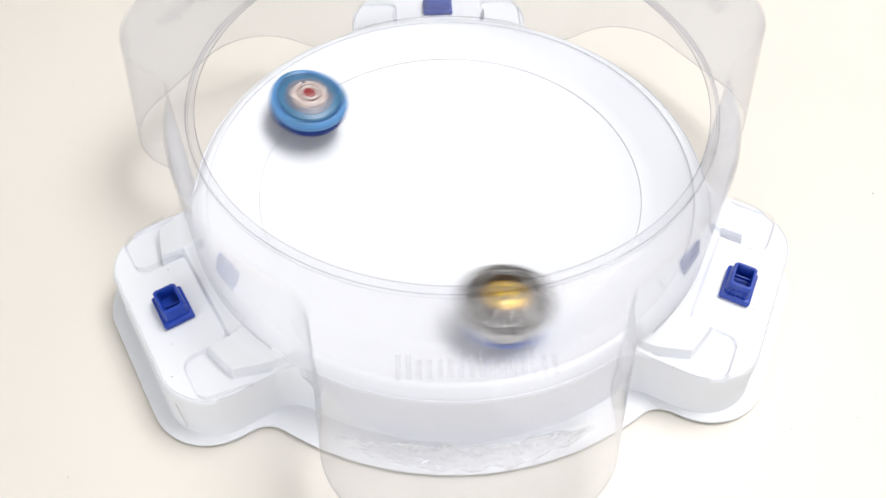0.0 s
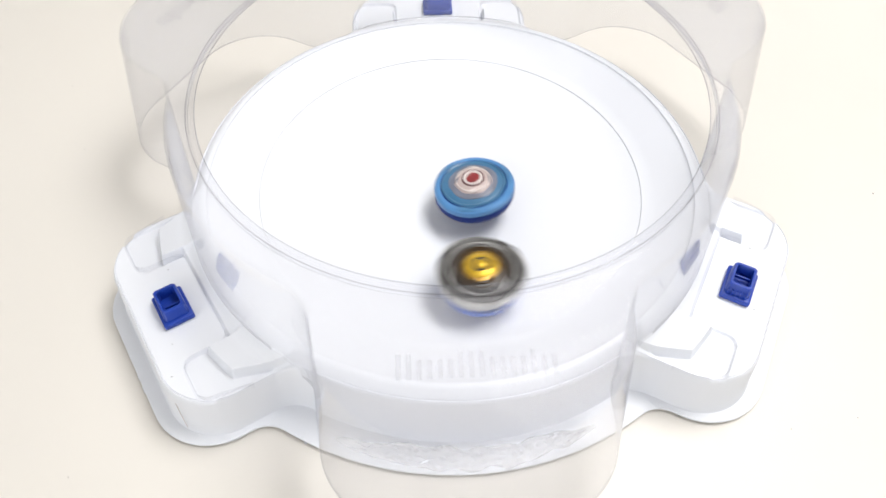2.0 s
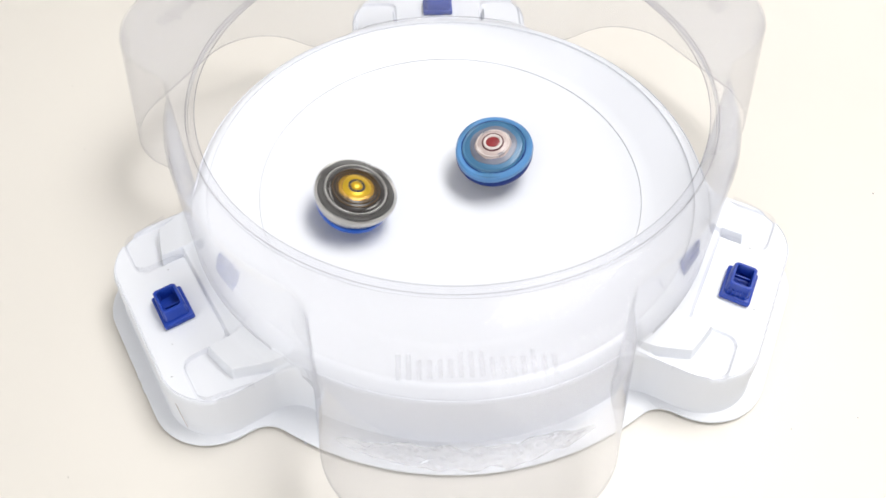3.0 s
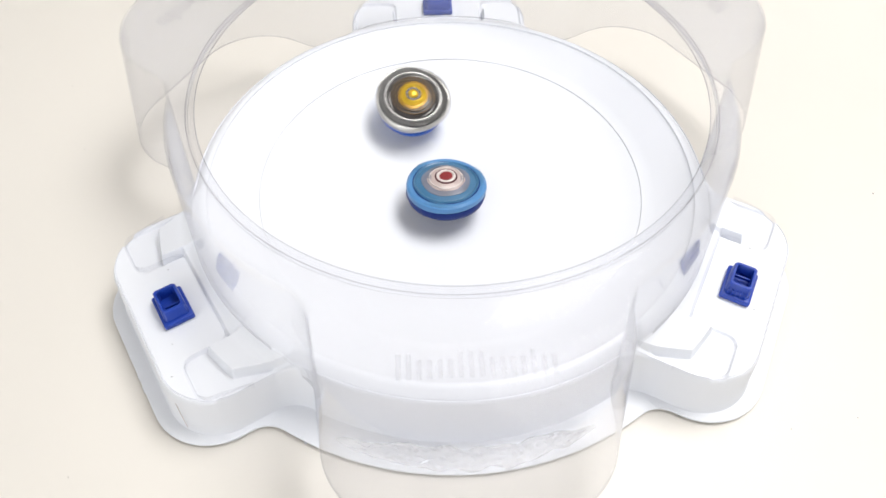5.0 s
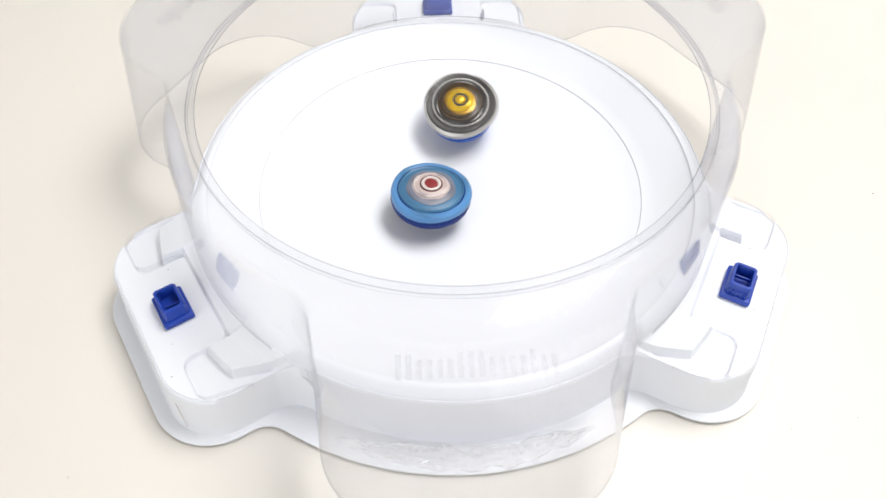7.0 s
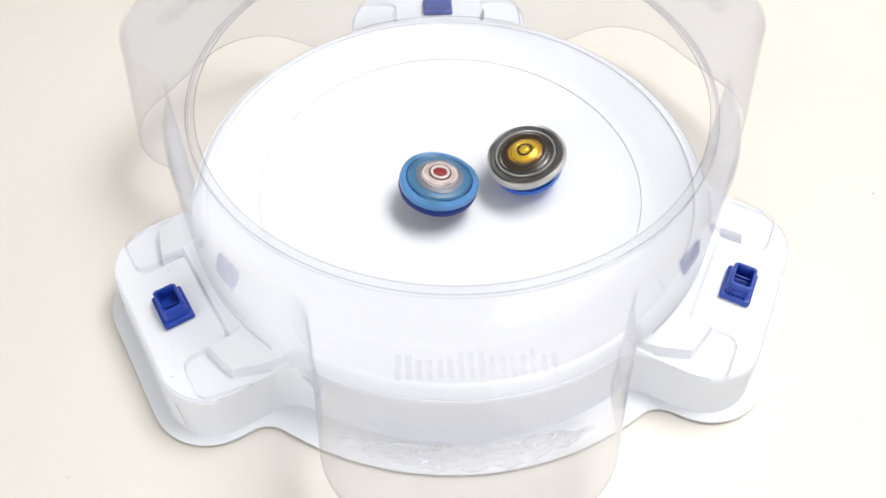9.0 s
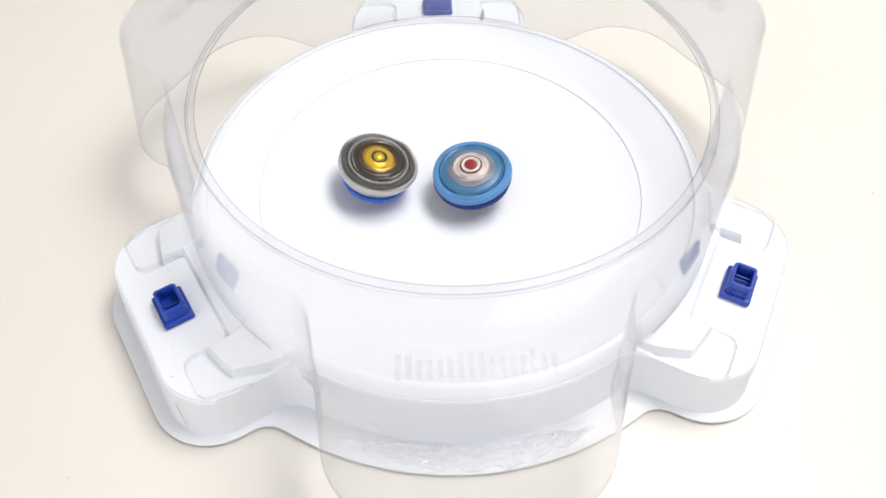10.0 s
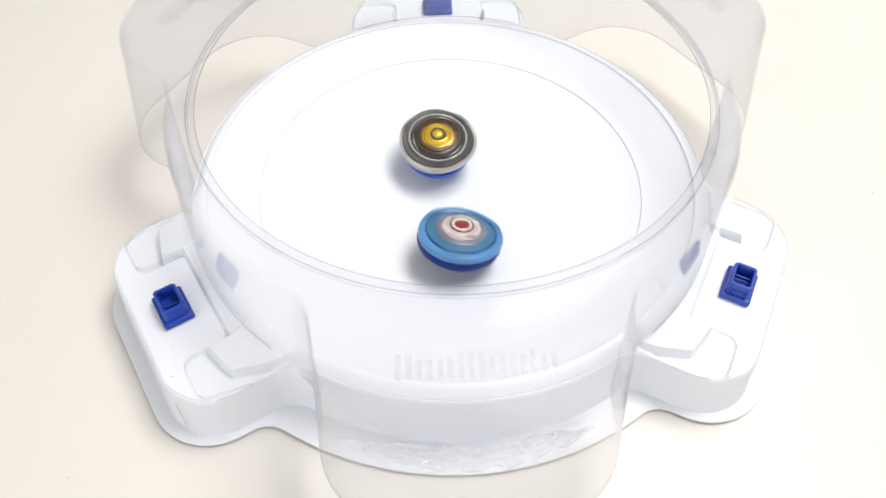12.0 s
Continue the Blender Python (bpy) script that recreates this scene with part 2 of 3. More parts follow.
def fastening_clip():
    thing = tagged(new("fastening_clip"), "blue plastic clip with hollow square socket on the platform", "clip",
                   "clips round the stadium")
    part("plate", box_bm(0.0167, 0.0225, 0.0040, (0, 0, 0.0020), 0.0012), CLIP, thing)
    bm = bmesh.new()
    o, i, h0, h1 = (0.0062, 0.0085), (0.0045, 0.0066), 0.0035, 0.0118
    loops = [(o[0] + 0.0006, o[1] + 0.0006, h0), (o[0], o[1], h1 - 0.0008), (o[0] - 0.0006, o[1] - 0.0006, h1), (i[0] + 0.0003, i[1] + 0.0003, h1),
             (i[0], i[1], h1 - 0.0005), (i[0], i[1], 0.0041)]
    rings = []
    for a, b, z in loops:
        c = 0.0012
        rings.append([bm.verts.new(p) for p in ((a, -b + c, z), (a, b - c, z), (a - c, b, z), (-a + c, b, z), (-a, b - c, z), (-a, -b + c, z), (-a + c, -b, z), (a - c, -b, z))])
    for p, q in zip(rings, rings[1:]):
        for j in range(8):
            bm.faces.new((p[j], p[(j + 1) % 8], q[(j + 1) % 8], q[j]))
    bm.faces.new(rings[-1])
    bmesh.ops.recalc_face_normals(bm, faces=bm.faces)
    part("socket", bm, CLIP, thing)
    part("crossbar", box_bm(0.0090, 0.0008, 0.0022, (0, 0.0022, 0.0068), 0.0002), CLIP, thing)
    for k in range(5):
        part("grip_rib", box_bm(0.0010, 0.0010, 0.0045, (-0.005 + 0.0025 * k, -0.0092, 0.0060), 0.0003), CLIP, thing)
    return thing


clip = fastening_clip()
for deg in CLIPS_AT[1:]:
    c, s = math.cos(radians(deg)), math.sin(radians(deg))
    copy_thing(clip, pose(0.1802 * c, 0.1802 * s, PAD, 0, 0, deg))
clip.matrix_basis = pose(0, 0.1802, PAD, 0, 0, 90)


# ---- clear cover ----
ROOF = 0.1140


def cover_wall(f, n):
    """The cover's outline at f of the way from its roof to its lower edge."""
    return outline(0.1540 + 0.0035 * f, LOBES_AT, 0.2060 + 0.0068 * f, 0.0690 + 0.0040 * f, 0.0560 - 0.0117 * f, 0.0150, n)


def foot_lip(thing, deg, side):
    path = [(0.1624, -0.001), (0.1624, 0.0285), (0.1630, 0.0312), (0.1650, 0.0330), (0.1680, 0.0336), (0.1825, 0.0338)]
    path += [(0.1825 + 0.0062 * math.sin(a), 0.0400 - 0.0062 * math.cos(a)) for a in np.linspace(0.3, math.pi / 2, 5)]
    path += [(0.1887, 0.0540)]
    path += [(0.1820 + 0.0067 * math.cos(a), 0.0545 + 0.0067 * math.sin(a)) for a in np.linspace(0.3, math.pi / 2, 5)]
    path += [(0.1620, 0.0655)]
    verts, faces = [], []
    for k, (u, v) in enumerate(path):
        a, b = Vector(path[max(k - 1, 0)]), Vector(path[min(k + 1, len(path) - 1)])
        t = (b - a).normalized()
        out = Vector((t.y, -t.x)) * 0.00025
        for o, z in ((out, 0.0332), (out * 0.6, 0.0392), (-out * 0.6, 0.0392), (-out, 0.0332)):
            verts.append((u + o.x, (v + o.y) * side, z))
        if k:
            faces += [(4 * k - 4 + i, 4 * k - 4 + (i + 1) % 4, 4 * k + (i + 1) % 4, 4 * k + i) for i in range(4)]
    lip = mesh_object("foot_lip", verts, faces, CLEAR_LIP, thing)
    lip.matrix_basis = pose(0, 0, 0, 0, 0, deg)
    lip.visible_shadow = False


def foot_refraction(thing):
    """Added clear strip whose crinkles imitate refraction along the foot of the front lobe."""
    rows, cols = 22, 220
    verts = []
    for i in range(rows):
        for j in range(cols):
            f, g = j / (cols - 1), i / (rows - 1)
            a = radians(246 + 48 * f)
            fade = min(1.0, 6 * f, 6 * (1 - f))
            wide = 0.0120 * min(1.0, 3.5 * f + 0.15, 3.5 * (1 - f) + 0.15) * (1 + 0.35 * noise.noise(Vector((f * 11, 5.0, 0))))
            r = 0.1700 + wide * (g - 0.5) + 0.0022 * noise.noise(Vector((f * 7, 3.0, 0)))
            h = noise.fractal(Vector((f * 13 + g * 1.5, g * 3.2, 1.7)), 1.0, 2.1, 3)
            verts.append((r * math.cos(a), r * math.sin(a), 0.0068 + 0.0042 * fade * h))
    film = mesh_object("foot_refraction", verts, grid_faces(rows, cols, close_cols=False), CLEAR_CRINKLE, thing, label="made-up clear strip that imitates crinkled refraction at the cover's foot")
    solid = film.modifiers.new("thickness", "SOLIDIFY")
    solid.thickness = 0.0004
    film.visible_shadow = False


def clear_cover():
    thing = tagged(new("clear_cover"), "clear plastic cover with three bulging lobes over the white base", "stadium cover")
    n, thick = 540, 0.0011
    ang, top = cover_wall(0.0, n)
    off = np.degrees(np.abs((ang - math.pi / 2 + math.pi / 3) % (2 * math.pi / 3) - math.pi / 3))
    bulge = smooth_step(20, 24, off)
    low_z = 0.0456 - 0.0101 * bulge
    flat = np.full(n, 1.0)
    outer = [(ang, flat * 0.1417, ROOF + 0.0004), (ang, flat * 0.1432, ROOF)]
    inner = [(ang, flat * 0.1417, ROOF - thick + 0.0004), (ang, flat * 0.1432, ROOF - thick)]
    for f in (0.3, 0.6, 0.85, 1.0):
        r = 0.1432 * (1 - f) + (top - 0.0034) * f
        outer.append((ang, r, ROOF))
        inner.append((ang, r - thick * 0.5 * f, ROOF - thick))
    for a in (18, 36, 54, 72, 90):
        c, w = math.cos(radians(a)), math.sin(radians(a))
        outer.append((ang, top - 0.0034 + 0.0034 * w, ROOF - 0.0034 * (1 - c)))
        inner.append((ang, top - 0.0034 + (0.0034 - thick) * w, ROOF - 0.0034 + (0.0034 - thick) * c))
    for f in (0.12, 0.25, 0.4, 0.55, 0.7, 0.85, 1.0):
        _, r = cover_wall(f, n)
        z = (ROOF - 0.0034) * (1 - f) + low_z * f
        outer.append((ang, r, z))
        inner.append((ang, r - thick, z))
    shell = loft("shell", outer + inner[::-1], CLEAR, thing, close=True)
    shell.data.materials.append(CLEAR_ROOF)
    for face in shell.data.polygons:
        if face.center.z > ROOF - 0.0018:
            face.material_index = 1
    bead = [(0.1367, 0.1160), (0.1370, 0.1168), (0.1377, 0.1171), (0.1402, 0.1171), (0.1410, 0.1167), (0.1415, 0.1155), (0.1416, 0.1136), (0.1407, 0.1136), (0.1406, 0.1150), (0.1401, 0.1158), (0.1370, 0.1158)]
    lathe("rim", bead, CLEAR_RIM, thing, 360, closed=True, label="clear turned-in rim of the open top")
    # thin tinted wires draw the rim's refracted edge lines
    for r, z in ((0.1369, 0.1166), (0.1414, 0.1166)):
        wire = [(r + 0.0003 * math.cos(a), z + 0.0003 * math.sin(a)) for a in np.arange(8) * math.pi / 4]
        lathe("rim_edge_line", wire, CLEAR_LINE, thing, 300, closed=True).visible_shadow = False
    # hem along the lower edge, a tinted tube for its dark refracted line
    _, low = cover_wall(1.0, n)
    tube = [(ang, low - 0.0005 + 0.0006 * math.cos(a), low_z + 0.0002 + 0.0004 * math.sin(a)) for a in np.arange(6) * math.pi / 3]
    loft("hem", tube, CLEAR_LINE, thing, close=True)
    # turned-up lips of the six feet, standing in the trays
    for deg in CLIPS_AT:
        for side in (-1, 1):
            foot_lip(thing, deg, side)
    foot_refraction(thing)
    # the raised name on each lobe, as a row of plain upright bars
    for deg in LOBES_AT:
        for k in range(16):
            tall = 0.0115 if k in (0, 1, 6, 7, 8, 13) else 0.0085
            bar = box_bm(0.0020, tall, 0.0012, (0, tall / 2, 0), 0.0004)
            part("raised_bar", bar, CLEAR_BAR, thing, at=pose(0, 0, 0, 0, 0, deg + 90) @ pose(-0.0315 + 0.0042 * k, -0.1790, ROOF + 0.0002))
    return thing


cover = clear_cover()


# ---- the two spinning tops ----
def blades(count, depth, skew=0.0):
    return lambda a, r: 1.0 - depth * (0.5 - 0.5 * math.cos(count * a + skew))


def gold_spinner():
    thing = tagged(new("spinning_top"), "dark grey spinning top with gold centre and blue tip", "spinning top", "spinning tops in the stadium")
    rotor = lathe("driver", [(0.0006, 0.0), (0.0022, 0.0008), (0.0035, 0.0035), (0.0060, 0.0050), (0.0165, 0.0080), (0.0208, 0.0098), (0.0217, 0.0115), (0.0214, 0.0138), (0.010, 0.0150)],
                  ROYAL, thing, label="bright blue plastic tip")
    lathe("disc", [(0.012, 0.0146), (0.0196, 0.0146), (0.0204, 0.0156), (0.0206, 0.0172), (0.0200, 0.0190), (0.012, 0.0190)], GUNMETAL, rotor, 72, blades(6, 0.04), "dark metal disc")
    lathe("outer_band", [(0.014, 0.0186), (0.0228, 0.0186), (0.0248, 0.0200), (0.0257, 0.0224), (0.0255, 0.0246), (0.0244, 0.0254), (0.014, 0.0246)],
          SILVER, rotor, 96, blades(3, 0.045), "silver-grey bladed band")
    lathe("upper_ring", [(0.0180, 0.0240), (0.0236, 0.0246), (0.0238, 0.0256), (0.0228, 0.0268), (0.0212, 0.0266), (0.0198, 0.0258), (0.0180, 0.0258)],
          GUNMETAL, rotor, 96, blades(3, 0.045, 0.8), "dark grey upper ring")
    lathe("inner_ring", [(0.0179, 0.0240), (0.0190, 0.0240), (0.0190, 0.0268), (0.0187, 0.0272), (0.0183, 0.0272), (0.0179, 0.0267)], SILVER, rotor, 72, closed=True)
    lathe("core", [(0.0172, 0.0240), (0.0172, 0.0258), (0.0158, 0.0270), (0.0120, 0.0282), (0.004, 0.0286)], DARK, rotor, 64, blades(4, 0.05), "black-brown core")
    for k in range(6):
        part("arm", box_bm(0.0046, 0.0040, 0.0012, (0.0102, 0, 0.0281), 0.0005), BRONZE, rotor, at=pose(0, 0, 0, 0, 0, 60 * k))
    for k in range(3):
        part("blade", box_bm(0.0040, 0.0075, 0.0020, (0.0218, 0, 0.0266), 0.0008), DARK, rotor, at=pose(0, 0, 0, 0, 0, 120 * k + 40))
        part("silver_plate", box_bm(0.0008, 0.0080, 0.0008, (0.0158, 0, 0.0268), 0.0003), SILVER, rotor, at=pose(0, 0, 0, 0, 0, 120 * k + 75))
    lathe("emblem", [(0.0092, 0.0280), (0.0088, 0.0292), (0.0072, 0.0302), (0.0060, 0.0306), (0.0054, 0.0303), (0.0050, 0.0296), (0.0036, 0.0296), (0.0032, 0.0306), (0.0022, 0.0313), (0.0006, 0.0314)],
          GOLD, rotor, 64, blades(3, 0.06, 0.6), "shiny gold domed emblem")
    # solid dark ring paints the shade in the gap round the inner ring
    lathe("gap_shade", [(0.0192, 0.0252), (0.0202, 0.0252), (0.0202, 0.0262), (0.0192, 0.0262)], DARK, rotor, 72, closed=True)
    lathe("amber_band", [(0.0088, 0.0280), (0.0112, 0.0278), (0.0110, 0.0285), (0.0098, 0.0289), (0.0088, 0.0290)], AMBER, rotor, 56, blades(2, 0.10), "dull amber band under the emblem", True)
    for r, z in ((0.0138, 0.0277), (0.0118, 0.0284)):
        lathe("trim_ring", [(r, z - 0.0006), (r + 0.0006, z - 0.0006), (r + 0.0006, z + 0.0003), (r, z + 0.0003)], BRONZE, rotor, 56, closed=True)
    # dark ring in the emblem's recess, its shade put into the colour
    lathe("groove", [(0.0036, 0.0294), (0.0050, 0.0294), (0.0050, 0.0301), (0.0036, 0.0301)], DARK, rotor, 48, closed=True)
    return thing, rotor


def blue_spinner():
    thing = tagged(new("spinning_top"), "light blue spinning top with a pinkish white centre", "spinning top", "spinning tops in the stadium")
    rotor = lathe("driver", [(0.0006, 0.0), (0.0025, 0.0008), (0.0040, 0.0035), (0.0065, 0.0060), (0.0150, 0.0090), (0.0210, 0.0120), (0.0240, 0.0150), (0.0249, 0.0180), (0.0244, 0.0202), (0.010, 0.0202)],
                  NAVY, thing, label="dark blue plastic tip and disc")
    lathe("attack_ring", [(0.012, 0.0200), (0.0240, 0.0200), (0.0252, 0.0209), (0.0254, 0.0224), (0.0250, 0.0242), (0.0236, 0.0253), (0.0216, 0.0253), (0.0207, 0.0246), (0.012, 0.0246)],
          SKY, rotor, 96, blades(3, 0.03), "light blue bladed ring")
    lathe("inner_ring", [(0.0120, 0.0244), (0.0204, 0.0244), (0.0204, 0.0254), (0.0196, 0.0262), (0.0186, 0.0256), (0.0165, 0.0262), (0.0120, 0.0266)], STEEL_BLUE, rotor, 72, blades(6, 0.02), "steel blue inner ring")
    lathe("dark_groove", [(0.0200, 0.0246), (0.0210, 0.0246), (0.0210, 0.0251), (0.0200, 0.0251)], NAVY, rotor, 72, closed=True)
    lathe("crown", [(0.0126, 0.0258), (0.0126, 0.0268), (0.0115, 0.0280), (0.0090, 0.0292), (0.0060, 0.0298), (0.002, 0.0298)], PINK, rotor, 64, blades(6, 0.05), "pinkish white crown")
    for k in range(3):
        part("wing", box_bm(0.0038, 0.0085, 0.0016, (0.0222, 0, 0.0252), 0.0007), STEEL_BLUE, rotor, at=pose(0, 0, 0, 0, 0, 120 * k + 15))
    lathe("crown_skirt", [(0.0110, 0.0262), (0.0152, 0.0258), (0.0154, 0.0266), (0.0140, 0.0272), (0.0110, 0.0278)], MAUVE, rotor, 56, blades(5, 0.05), "greyish mauve skirt under the crown")
    lathe("collar", [(0.0044, 0.0294), (0.0061, 0.0294), (0.0059, 0.0304), (0.0052, 0.0308), (0.0046, 0.0304)], PALE, rotor, 48, closed=True, label="white collar")
    lathe("collar_groove", [(0.0060, 0.0290), (0.0072, 0.0290), (0.0070, 0.0299), (0.0061, 0.0300)], MAROON, rotor, 48, closed=True)
    lathe("crown_line", [(0.0100, 0.0284), (0.0105, 0.0283), (0.0105, 0.0290), (0.0100, 0.0290)], PALE, rotor, 48, closed=True)
    for k in range(4):
        part("crown_facet", box_bm(0.0034, 0.0028, 0.0010, (0.0098, 0, 0.0287), 0.0004), MAUVE if k % 2 else PALE, rotor, at=pose(0, 0, 0, 0, 0, 90 * k + 25))
    lathe("cap", [(0.0044, 0.0292), (0.0043, 0.0301), (0.0030, 0.0304), (0.0006, 0.0304)], RED, rotor, 32, blades(2, 0.15), "dark red centre cap")
    return thing, rotor


CRUMBS = ((-0.2849, 0.1449, 0.0000, 0.00036),
          (-0.2775, 0.1445, 0.0000, 0.00030),
          (0.2917, 0.0072, 0.0000, 0.00048),
          (-0.2075, -0.1675, 0.0000, 0.00030),
          (0.1771, -0.1592, 0.0000, 0.00030),
          (0.2160, -0.1545, 0.0000, 0.00030),
          (-0.2583, 0.0746, 0.0000, 0.00024),
          (0.2241, 0.0387, 0.0000, 0.00024),
          (0.1717, -0.0629, 0.0364, 0.00048),
          (0.1610, -0.1047, 0.0364, 0.00036),
          (0.1643, -0.1121, 0.0364, 0.00024),
          (0.1751, -0.0884, 0.0364, 0.00030),
          (-0.1533, -0.1120, 0.0364, 0.00030),
          (-0.1503, -0.1311, 0.0364, 0.00036),
          (-0.1641, -0.0629, 0.0364, 0.00030))
gold_top, gold_rotor = gold_spinner()
blue_top, blue_rotor = blue_spinner()


def crumb(x, y, z, size):
    bm = bmesh.new()
    bmesh.ops.create_icosphere(bm, subdivisions=1, radius=size)
    for v in bm.verts:
        v.co *= 0.8 + 0.4 * random.random()
        v.co.z *= 0.45
    ob = part("crumb", bm, DUST)
    ob.matrix_basis = pose(x, y, z + 0.0003 * size / 0.0007)
    tagged(ob, "tiny dark crumb of dust lying on a pale surface", "crumb", "crumbs of dust")


for spot in CRUMBS:
    crumb(*spot)


def on_bowl(x, y, ax, ay):
    """A top standing at x, y in the dish, its axis leaning by ax, ay per unit of height."""
    turn = Vector((0, 0, 1)).rotation_difference(Vector((ax, ay, 1)))
    return Matrix.Translation((x, y, bowl_z(math.hypot(x, y)))) @ turn.to_matrix().to_4x4()


